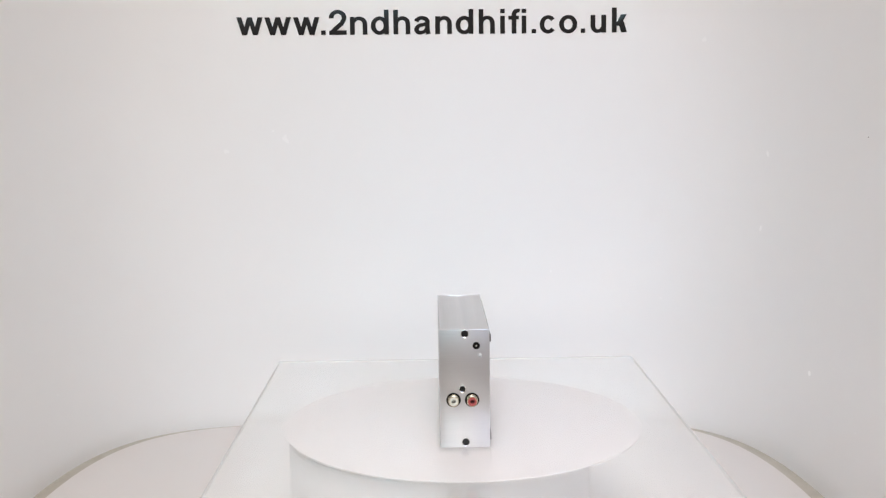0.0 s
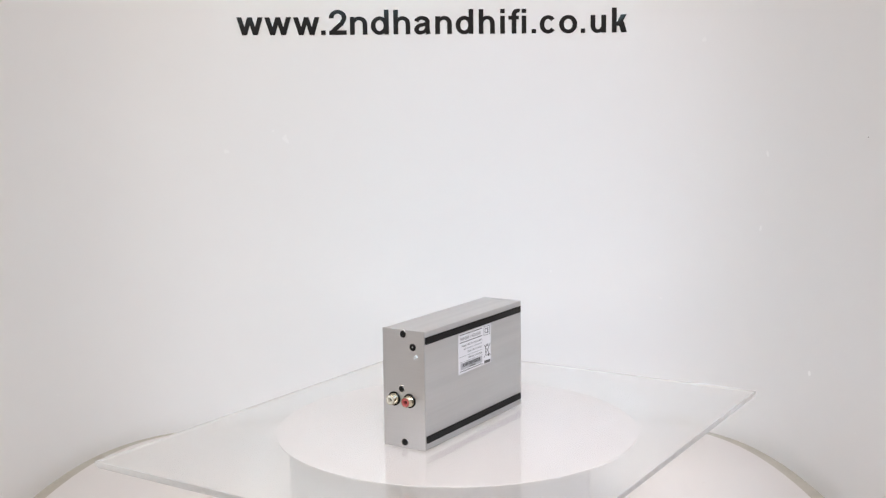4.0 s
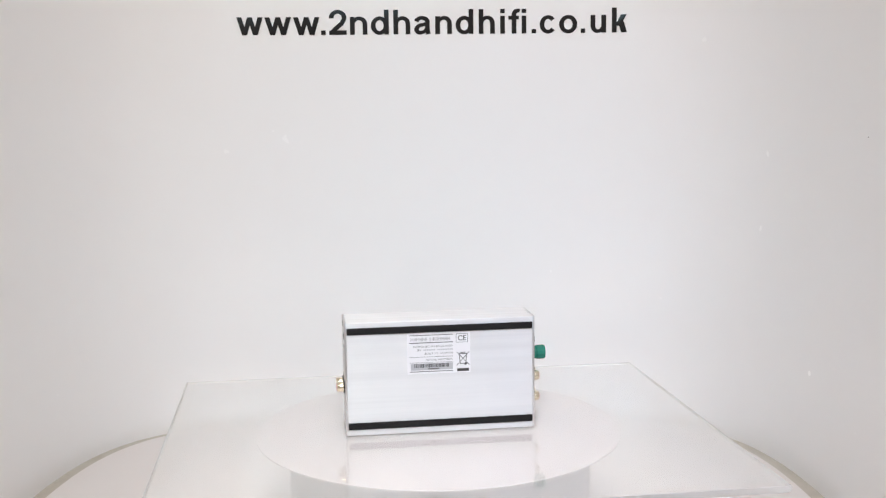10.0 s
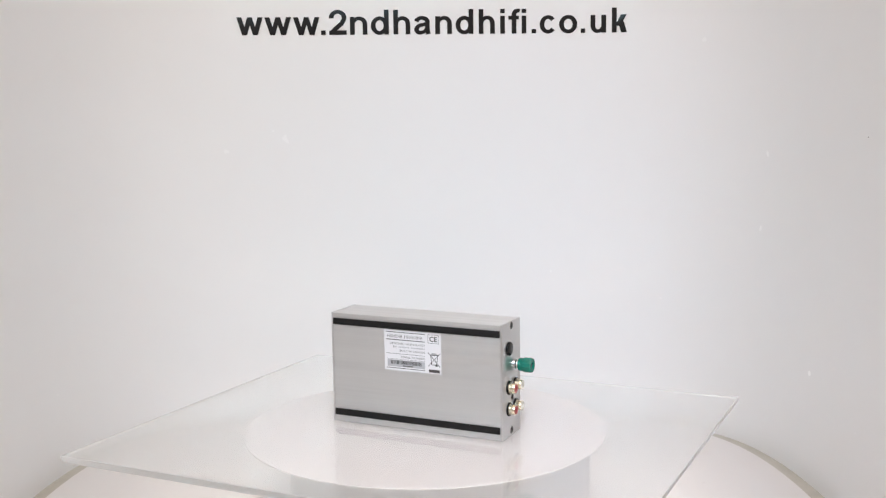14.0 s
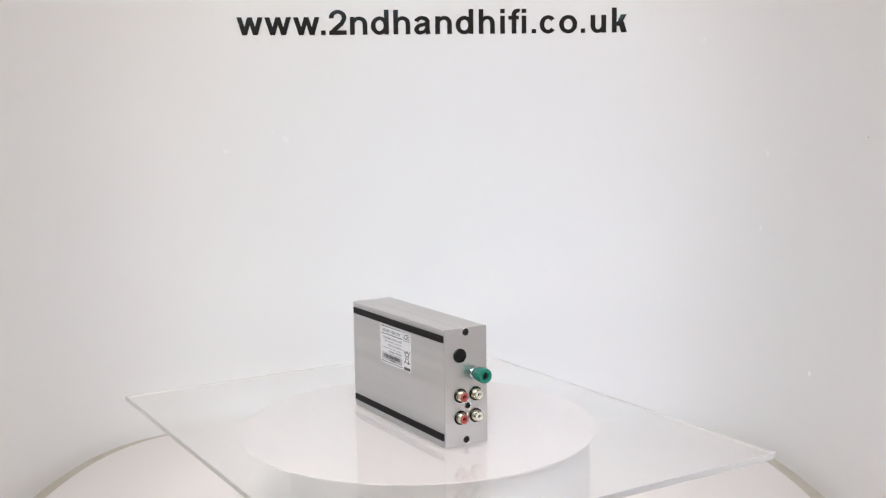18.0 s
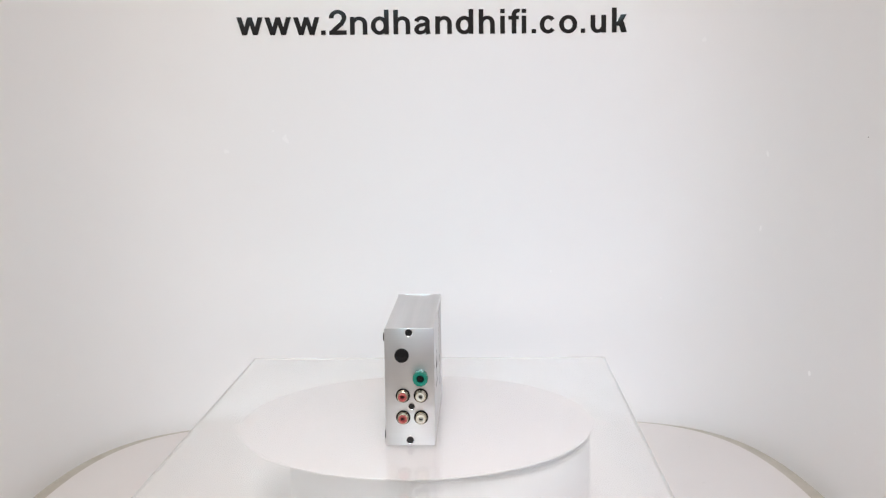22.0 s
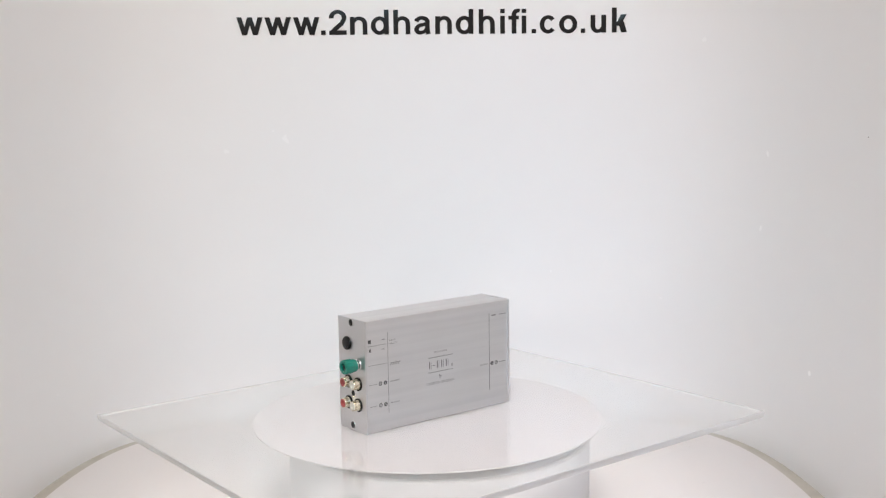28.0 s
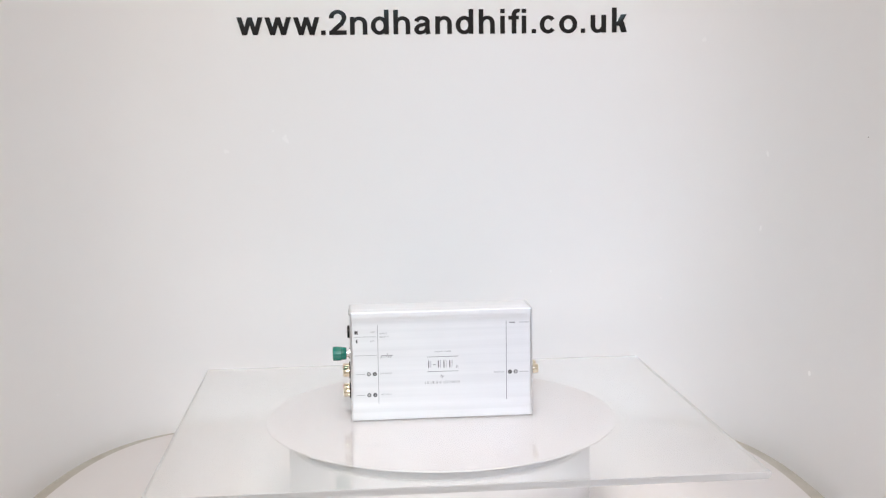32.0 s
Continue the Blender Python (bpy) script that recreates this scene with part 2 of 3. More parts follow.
# ---- lettering on the backdrop ----
# character, its two sides and its foot and head, in millimetres
LETTERS = (("w", -222, -192.8, 0), ("w", -190.9, -161, 0), ("w", -158.8, -129, 0), (".", -127.6, -122.4, 2), ("2", -118.3, -98.7, 1),
           ("n", -94.8, -75.2, 0), ("d", -71.2, -50.9, 1), ("h", -45.7, -26.7, 1), ("a", -22.4, -3.2, 0), ("n", 1.6, 20.4, 0),
           ("d", 24.6, 44.7, 1), ("h", 50.8, 68.9, 1), ("i", 75.1, 80.3, 1), ("f", 84.3, 97.2, 1), ("i", 99.3, 104.5, 1),
           (".", 110.5, 115.6, 2), ("c", 119.4, 137.8, 0), ("o", 141.6, 162, 0), (".", 165.9, 170.9, 2), ("u", 176.8, 194.1, 0),
           ("k", 200.4, 216.9, 1))


X_HIGH, CAP_HIGH, STEM, THIN = 19.8, 27.5, 5.3, 4.3      # heights and stroke widths, in millimetres


def bend(points, steps=6):
    """A smooth line through the points."""
    ends = [points[0], *points, points[-1]]
    rows = []
    for p0, p1, p2, p3 in zip(ends, ends[1:], ends[2:], ends[3:]):
        for k in range(steps):
            t = k / steps
            rows.append(tuple(0.5 * (2 * b + (c - a) * t + (2 * a - 5 * b + 4 * c - d) * t * t + (3 * b - a - 3 * c + d) * t ** 3)
                              for a, b, c, d in zip(p0, p1, p2, p3)))
    return rows + [points[-1]]


def bow(cx, cy, rx, ry, a0, a1, steps=28):
    """Part of a ring, as (x, y, width): thin above and below, full at the sides."""
    rows = []
    for k in range(steps + 1):
        a = radians(a0 + (a1 - a0) * k / steps)
        rows.append((cx + rx * math.cos(a), cy + ry * math.sin(a), THIN + (STEM - THIN) * math.cos(a) ** 2))
    return rows


def ribbon(rows):
    """The outline of a stroke along (x, y, width)."""
    one, two = [], []
    for k, (x, y, w) in enumerate(rows):
        a, b = rows[max(k - 1, 0)], rows[min(k + 1, len(rows) - 1)]
        dx, dy = b[0] - a[0], b[1] - a[1]
        n = math.hypot(dx, dy) or 1.0
        one.append((x - dy / n * w / 2, y + dx / n * w / 2))
        two.append((x + dy / n * w / 2, y - dx / n * w / 2))
    return one, two


def bar(x0, x1, y0, y1):
    return ribbon([((x0 + x1) / 2, y0, x1 - x0), ((x0 + x1) / 2, y1, x1 - x0)])


def slant(x0, y0, x1, y1, wide):
    """A slanting stroke with level ends."""
    return [(x0, y0), (x1, y1)], [(x0 + wide, y0), (x1 + wide, y1)]


def letter_strokes(char, w):
    """The strokes of one bold grotesque letter, w millimetres wide."""
    x, c, s, t = X_HIGH, CAP_HIGH, STEM, THIN
    if char == ".":
        return [bar(0, w, 0, 4.9)]
    if char == "i":
        return [bar(0, w, 0, x), bar(0, w, c - 4.7, c)]
    if char == "w":
        q, m = (w - 5.6) / 4, 5.2
        return [slant(0, x, q, 0, 5.6), slant(2 * q + 0.2, x, q, 0, m + 0.2), slant(2 * q + 0.2, x, 3 * q + 0.2, 0, m), slant(4 * q, x, 3 * q, 0, 5.6)]
    if char == "o":
        return [ribbon(bow(w / 2, x / 2, (w - s) / 2, (x + 0.7 - t) / 2, 0, 360, 48))]
    if char == "c":
        return [ribbon(bow(w / 2 + 0.5, x / 2, (w + 0.6 - s) / 2, (x + 0.7 - t) / 2, 38, 322, 44))]
    if char == "d":
        mid = (w - 0.6) / 2
        return [ribbon(bow(mid, x / 2, mid - s / 2, (x + 0.7 - t) / 2, 0, 360, 48)), bar(w - s, w, 0, c)]
    if char in "nhu":
        mid = w / 2 + 0.5
        rx, ry = w - s / 2 - mid, 6.4
        cy = x + 0.4 - t / 2 - ry
        arch = [(w - s / 2, 0, s)] + bow(mid, cy, rx, ry, 0, 160, 24)
        arch = [(px, py, pw if k < 14 else pw * (1 - 0.022 * (k - 13))) for k, (px, py, pw) in enumerate(arch)]
        rows = [bar(0, s, 0, c if char == "h" else x), ribbon(arch)]
        if char == "u":
            rows = [tuple([(w - px, x - py) for px, py in side] for side in row) for row in rows]
        return rows
    if char == "a":
        top = bow(w / 2 - 0.7, x + 0.4 - t / 2 - 4.7, w / 2 - 0.7 - s / 2 + 0.2, 4.7, 168, 0, 24)
        bowl = bend([(w - s + 0.4, 11.7, 3.6), (11.0, 10.8, 3.9), (5.6, 9.4, 4.4), (2.7, 5.6, 5.2), (4.6, 2.3, 4.6), (8.2, 1.9, 4.2),
                     (11.8, 3.3, 3.6), (w - s, 6.4, 3.0)])
        stem = [(w - s / 2 - 1.6, x - 5.8, s), (w - s / 2 - 1.5, 4.4, s), (w - s / 2 - 0.4, 0, s)]
        return [ribbon(top), ribbon(bowl), ribbon(stem)]
    if char == "2":
        r = (w - s) / 2
        path = bow(w / 2, c - 8.4, r, 8.4 - t / 2 + 0.2, 186, -28, 30) + bend([(14.2, 12.4, 4.9), (9.4, 8.6, 4.9), (5.6, 5.4, 4.9), (3.6, 2.6, 5.0)])
        return [ribbon(path), bar(0, 0.01 + w, 0, 4.9)]
    if char == "f":
        hook = bend([(6.4, 17.0, s), (6.4, 21.6, s), (8.0, 24.6, 4.9), (11.0, 25.5, 4.3), (w, 25.2, 4.2)])
        return [bar(6.4 - s / 2, 6.4 + s / 2, 0, 17.6), ribbon(hook), bar(0, w - 1.0, x - 4.2, x - 0.1)]
    return [bar(0, s, 0, c), slant(s - 2.0, 7.2, w - 6.6, x, 6.2), slant(6.6, 12.2, w - 6.4, 0, 6.4)]      # k


def lettering():
    sign = thing("wall_lettering", "large black vinyl web address lettering on the white backdrop", "lettering")
    sign.location = (0, wall_depth(0), 0.349)
    for char, x0, x1, size in LETTERS:
        foot = -0.5 - 0.0055 * (x0 + x1) / 2
        bm = bmesh.new()
        for k, (one, two) in enumerate(letter_strokes(char, x1 - x0)):
            deep = -0.30 - 0.05 * k
            rows = [[bm.verts.new(((x0 + px) / 1000, y / 1000, (foot + pz) / 1000)) for px, pz in side] for side, y in
                    ((one, 0), (one, deep), (two, deep), (two, 0))]
            for a, b in zip(rows, rows[1:] + rows[:1]):
                for j in range(len(a) - 1):
                    bm.faces.new((a[j], a[j + 1], b[j + 1], b[j]))
            for j in (0, -1):
                bm.faces.new([row[j] for row in rows])
        for v in bm.verts:
            v.co.y += wall_depth(v.co.x) - wall_depth(0) - 0.0002
        part("letter", bm, M_VINYL, sign, smooth=None)


lettering()

# ---- the turntable, its round board and the clear plate ----
AXIS_X, AXIS_Y = -0.0032, -0.0200      # the middle of board, plate and box, off the axis of the turntable
PLATE_T, BOARD_T = 0.006, 0.0012


def turntable():
    stand = thing("turntable", "round white motor turntable standing on the booth floor", "turntable")
    stand.location = (0, 0, FLOOR_Z)
    top = -PLATE_T - BOARD_T - FLOOR_Z
    # the grey flange paints the crescent of shade under the board's rim
    part("platter", lathe([(0, top - 0.0086), (0.1278, top - 0.0086), (0.1286, top - 0.008), (0.1286, top - 0.0071), (0.1278, top - 0.0066), (0.105, top - 0.0066), (0.105, top - 0.0008), (0.1042, top), (0, top)],
                          Matrix(), 96), M_GAP_SHADE, stand, "round platter, grey for the shade under the board")
    part("base", lathe([(0, 0), (0.127, 0), (0.129, 0.002), (0.129, top - 0.0098), (0.1278, top - 0.0086), (0, top - 0.0086)], Matrix(), 128), M_DRUM, stand)
    return stand


def round_board():
    board = thing("round_board", "thin round white board between turntable and clear plate", "board")
    z = -PLATE_T - 0.0002
    part("disc", lathe([(0, z), (0.1520, z), (0.1522, z - 0.0002)], Matrix(), 128), M_DISC, board)
    part("edge", lathe([(0.1522, z - 0.0002), (0.1522, z - BOARD_T + 0.0002), (0.1518, z - BOARD_T), (0, z - BOARD_T)], Matrix(), 128),
         M_DISC_EDGE, board, "grey cut edge")
    return board


def clear_plate():
    plate = thing("display_plate", "large rectangular clear acrylic plate with polished edges", "plate")
    bm = bmesh.new()
    rings = []
    for z, inset in ((-0.00005, 0.0005), (-0.0005, 0.0), (-0.0014, 0.00005), (-0.0030, 0.0003), (-0.0046, 0.0009), (-PLATE_T, 0.0018)):
        x, y = 0.2265 - inset, 0.1885 - inset
        rings.append([bm.verts.new((sx * x, sy * y, z)) for sx, sy in ((-1, -1), (1, -1), (1, 1), (-1, 1))])
    for a, b in zip(rings, rings[1:]):
        for k in range(4):
            bm.faces.new((a[k], a[(k + 1) % 4], b[(k + 1) % 4], b[k]))
    bm.faces.new(rings[0]), bm.faces.new(rings[-1])
    sheet = part("sheet", bm, M_PLATE, plate)
    sheet.data.materials.append(M_PLATE_BODY)
    sheet.data.materials.append(M_PLATE_EDGE)
    for f in sheet.data.polygons:
        f.material_index = 0 if f.normal.z > 0.9 else 1 if f.normal.z < -0.9 else 2
    sheet.visible_shadow = False
    return plate


def specks(parent, name, spots, z):
    """Crumbs of dust lying on a surface: x, y and size in millimetres."""
    bm = bmesh.new()
    rnd = random.Random(11)
    for x, y, size in spots:
        m = pose(x / 1000, y / 1000, z, 0, 0, rnd.uniform(0, 180)) @ Matrix.Diagonal((size / 2000 * rnd.uniform(0.8, 1.5), size / 4000, 0.00012, 1))
        bmesh.ops.create_icosphere(bm, subdivisions=1, radius=1.0, matrix=m)
    return tagged(part(name, bm, M_DUST, parent, "grey dust specks"), kind="stuff")


def fibres(parent, name, spots, z):
    """Lint: x, y, length and curl in millimetres, and the way it lies in degrees."""
    bm = bmesh.new()
    for x, y, size, curl, turn in spots:
        m = pose(x / 1000, y / 1000, z, 0, 0, turn)
        rows = []
        for k in range(9):
            u = k / 4 - 1
            a = Vector((u * size / 2000, curl * (1 - u * u) * (1 + 0.4 * u) / 1000, 0))
            w = 0.00016 * (1.15 - abs(u))
            rows.append([bm.verts.new(m @ (a + Vector(v))) for v in ((0, -w, 0), (0, 0, w), (0, w, 0), (0, 0, -w / 2))])
        for one, two in zip(rows, rows[1:]):
            for j in range(4):
                bm.faces.new((one[j], one[(j + 1) % 4], two[(j + 1) % 4], two[j]))
        bm.faces.new(rows[0]), bm.faces.new(rows[-1])
    return tagged(part(name, bm, M_DUST, parent, "fine grey lint fibres"), kind="stuff")


STAND, BOARD, PLATE = turntable(), round_board(), clear_plate()
specks(PLATE, "dust", ((-50, -88, 1.5), (176, 101, 1.4), (178.5, 152.8, 1.2), (126, -48.7, 1.3), (162, 4, 1.0), (104, -116, 1.3), (-43, 100, 1.0)), 0.0001)
fibres(PLATE, "lint", ((176, 98, 13, 1.8, 118), (72, 83, 11, 0.6, 124), (183.5, -141, 11, 0.5, 110)), 0.00018)
WALL_SPECK = mesh_thing("wall_speck", boxed(-0.0006, 0.0006, -0.0004, 0.0004, -0.0004, 0.0004, 0.0002), M_DUST, "tiny grey speck on the white backdrop", "speck")
WALL_SPECK.location = (PLAN_X + PLAN_A + GAP_A - 0.0010, 0.0021, 0.2373)
specks(FLOOR, "dust", ((269, 219, 1.5), (257, 106, 1.6), (-353, 246, 1.4)), FLOOR_Z + 0.0002)

# ---- the silver box ----
LONG, DEEP, HIGH = 0.1573, 0.0393, 0.0950
END_T = 0.0018


def mm(*values):
    return [v / 1000 for v in values]


def outward(side, y, z):
    """The pose of a fitting on an end: its axis points out of the end plate. side: -1 or 1."""
    return pose(side * LONG / 2, y / 1000, z / 1000, 0, 90 * side, 0)


def case_profile():
    """Half of the case's section, from the middle of the top down the printed side; then its plain side."""
    d = DEEP * 500 - 0.25
    rows = [(-15.0, 94.95), (-11.4, 94.85), (-8.6, 94.45), (-4.8, 94.2), (0.0, 94.1), (4.8, 94.2), (8.6, 94.45), (11.4, 94.85), (15.0, 94.95), (d - 0.7, 94.75), (d - 0.2, 94.5), (d, 94.0), (d, 90.6), (d - 0.10, 89.7), (d - 0.36, 88.4),
            (d - 0.82, 86.6), (d - 1.10, 84.9), (d - 1.20, 83.2), (d - 1.20, 17.0), (d - 1.10, 14.6), (d - 0.82, 12.2), (d - 0.36, 9.8), (d - 0.10, 7.8), (d, 6.4), (d, 1.0), (d - 0.2, 0.5), (d - 0.7, 0.2),
            (-d + 0.7, 0.2), (-d + 0.2, 0.5), (-d, 1.0), (-d, 94.0), (-d + 0.2, 94.5), (-d + 0.7, 94.75)]
    return [(y / 1000, z / 1000) for y, z in rows]


def end_plate(unit, side, holes):
    a, b = side * (LONG / 2 - END_T), side * LONG / 2
    return part("end_plate", boxed(min(a, b), max(a, b), -DEEP / 2, DEEP / 2, 0.0, HIGH, 0.00035), M_ENDS, unit)


def screw(unit, side, y, z, r=2.7):
    k = r / 1000
    s = part("screw", lathe([(k, -0.0005), (k, 0.0002), (k * 0.8, 0.0006), (k * 0.45, 0.0006), (k * 0.42, 0.0001), (0, 0.0001)],
                            outward(side, y, z), 28), M_SCREW, unit, "black socket screw")
    part("countersink", lathe([(k + 0.0008, 0.00002), (k + 0.0006, 0.0003), (k + 0.0003, 0.0004), (k + 0.0001, 0.0003), (k, 0.0)], outward(side, y, z), 28), M_STEEL, s, "bright cut rim")
    return s


def socket(unit, side, y, z, mat, label):
    p = outward(side, y, z)
    s = part("phono_socket", lathe([(0.0057, -0.0002), (0.0057, 0.0008), (0.0054, 0.0011), (0.0041, 0.0011), (0.0041, -0.0002)], p, 36),
             M_PLASTIC, unit, label)
    part("barrel", lathe([(0.0044, 0.0009), (0.0044, 0.0014), (0.00415, 0.0017), (0.00415, 0.0060), (0.00395, 0.0063), (0.0036, 0.0063),
                          (0.0036, 0.0012)], p, 36), M_NICKEL, s, "pale gold plated barrel")
    part("insert", lathe([(0.0036, 0.0056), (0.0032, 0.0067), (0.0020, 0.0068), (0.0017, 0.0062), (0.0017, 0.0014), (0, 0.0014)], p, 32), mat, s)
    part("contact", lathe([(0.0016, 0.0013), (0.0016, 0.0036), (0.0012, 0.0036), (0.0012, 0.0014)], p, 20), M_SCREW, s)
    return s


def binding_post(unit, side, y, z):
    p = outward(side, y, z)
    post = part("binding_post", lathe([(0.0045, -0.0002), (0.0045, 0.0010), (0.0032, 0.0014), (0.0032, 0.0048), (0, 0.0048)], p, 32),
                M_STEEL, unit, "bright steel stem")
    part("cap", lathe([(0.0034, 0.0030), (0.0050, 0.0033), (0.0054, 0.0042), (0.0054, 0.0072)], p, 48), M_GREEN, post, "green plastic cap")
    part("grip", lathe([(0.0054, 0.0072), (0.0060, 0.0077), (0.0061, 0.0136), (0.0057, 0.0148), (0.0036, 0.0150), (0.0030, 0.0145),
                        (0.0030, 0.0100)], p, 96, 24, 0.00022), M_GREEN, post, "ribbed green grip")
    part("pin", lathe([(0.0030, 0.0108), (0.0022, 0.0127), (0.0018, 0.0137), (0.0010, 0.0137), (0.0010, 0.0113), (0, 0.0113)], p, 28), M_SCREW, post)
    return post


def print_bars(unit, name, face, bars, mat, label="", lift=0.00012):
    """Flat printed bars (x0, x1, z0, z1 in mm, seen from outside) on the plain (-1) or printed (1) side."""
    bm = bmesh.new()
    y0 = side_depth(face)
    for a, b, c, d in bars:
        a, b = (a, b) if face < 0 else (-b, -a)
        y1 = y0 + face * lift
        box(bm, a / 1000, b / 1000, min(y0, y1), max(y0, y1), c / 1000, d / 1000)
    return part(name, bm, mat, unit, label, None)


def side_depth(face):
    return -(DEEP / 2 - 0.00025) if face < 0 else DEEP / 2 - 0.00145


def print_text(unit, name, face, text, x0, x1, z0, z1, mat, bold=0.0, lift=0.00012, shear=0.0):
    bm = glyphs(text, x0 / 1000, x1 / 1000, z0 / 1000, z1 / 1000, lift, bold, shear)
    if face > 0:
        bmesh.ops.rotate(bm, verts=bm.verts[:], cent=(0, 0, 0), matrix=Matrix.Rotation(math.pi, 3, "Z"))
    for v in bm.verts:
        v.co.y += side_depth(face)
    return part(name, bm, mat, unit, "", None)


def ring_print(unit, name, face, x, z, r_out, r_in, mat, lift=0.00012):
    y = side_depth(face)
    p = pose((x if face < 0 else -x) / 1000, y, z / 1000, 90 if face < 0 else -90, 0, 0)
    rows = [(r_in / 1000, 0), (r_in / 1000, lift), (r_out / 1000, lift), (r_out / 1000, 0)] if r_in else [(0, lift), (r_out / 1000, lift), (r_out / 1000, 0)]
    return part(name, lathe(rows, p, 28), mat, unit, "", None)


def sticker(unit):
    """The white rating label on the plain side."""
    face, lift = -1, 0.00024
    tag = print_bars(unit, "rating_label", face, [(-27.6, 24.7, 50.0, 83.8)], M_PAPER, "white rating label with printed lines and bar code", 0.00012)
    print_bars(tag, "rule", face, [(-25.8, 10.2, 82.0, 82.5), (-25.8, 10.2, 75.6, 76.2), (-25.8, 10.2, 63.9, 64.15), (-25.8, 10.2, 59.3, 59.5),
                                   (-25.8, 10.2, 51.6, 52.1)], M_INK, "", lift)
    x = -24.6
    bars = []
    for width in (2.6, 2.2, 2.7, 2.2, 2.4, 2.0, 0, 2.9, 2.2, 2.2, 2.6, 2.5, 2.3, 2.4):      # the maker's name as plain blocks
        if width:
            bars += [(x, x + 0.42, 77.4, 80.2), (x + width - 1.0, x + width - 0.7, 77.4, 80.2), (x + 0.42, x + width - 1.0, 78.7, 78.95)]
        x += width if width else 1.6
    print_bars(tag, "name_blocks", face, bars, M_PALE_INK, "", lift)
    print_text(tag, "wording", face, "DESIGNED IN ENGLAND", -22.4, 10.0, 71.9, 73.6, M_PALE_INK, 0, lift)
    print_text(tag, "wording", face, "BY", -19.3, -15.6, 69.0, 70.7, M_PALE_INK, 0, lift)
    print_bars(tag, "name_blocks", face, [(-14.2 + 1.45 * k, -13.2 + 1.45 * k, 69.3, 70.4) for k in range(17) if k != 7], M_FIELD, "", lift)
    print_text(tag, "wording", face, "BUILT IN TAIWAN", -13.2, 10.0, 66.0, 67.7, M_PALE_INK, 0, lift)
    print_text(tag, "wording", face, "SERIAL NUMBER", -12.2, 10.0, 60.7, 62.4, M_PALE_INK, 0, lift)
    print_bars(tag, "code_field", face, [(-24.8, 10.0, 53.0, 58.7)], M_FIELD, "", lift - 0.00006)
    rnd = random.Random(5)
    x, bars = -21.8, []
    while x < 6.5:
        w = rnd.choice((0.35, 0.35, 0.7, 1.0))
        bars.append((x, x + w, 55.2, 58.3))
        x += w + rnd.choice((0.3, 0.35, 0.6))
    print_bars(tag, "bar_code", face, bars, M_INK, "", lift)
    print_bars(tag, "serial_bar", face, [(-10.6, -1.2, 53.5, 54.5)], M_GREY_INK, "", lift)
    print_bars(tag, "mark_frame", face, [(12.8, 22.6, 82.3, 82.6), (12.8, 22.6, 75.2, 75.5), (12.8, 13.1, 75.5, 82.3), (22.3, 22.6, 75.5, 82.3)],
               M_GREY_INK, "", lift)
    print_text(tag, "mark", face, "CE", 14.4, 21.2, 76.7, 81.0, M_INK, 0.01, lift)
    print_bars(tag, "foot_bar", face, [(13.6, 23.4, 50.9, 53.3)], M_INK, "", lift)
    # the crossed-out bin
    bm = bmesh.new()
    y0 = side_depth(face)
    for ax, az, bx, bz, w in ((13.2, 67.2, 23.8, 56.0, 0.45), (23.8, 67.2, 13.2, 56.0, 0.45), (15.4, 65.4, 16.2, 57.4, 0.5), (21.6, 65.4, 20.8, 57.4, 0.5),
                              (14.8, 65.6, 22.2, 65.6, 0.7), (16.2, 57.4, 20.8, 57.4, 0.5), (16.4, 66.7, 20.6, 66.7, 0.6)):
        a, b = Vector((ax, 0, az)) / 1000, Vector((bx, 0, bz)) / 1000
        side = (b - a).normalized().cross(Vector((0, 1, 0))) * w / 2000
        q = [bm.verts.new(v + Vector((0, y0 - lift, 0))) for v in (a - side, a + side, b + side, b - side)]
        r = [bm.verts.new(v.co + Vector((0, lift, 0))) for v in q]
        bm.faces.new(q), bm.faces.new(r[::-1])
        for k in range(4):
            bm.faces.new((q[k], r[k], r[(k + 1) % 4], q[(k + 1) % 4]))
    part("bin_symbol", bm, M_INK, tag, "", None)
    ring_print(tag, "bin_wheel", face, 20.6, 57.2, 1.1, 0, M_INK, lift)
    return tag


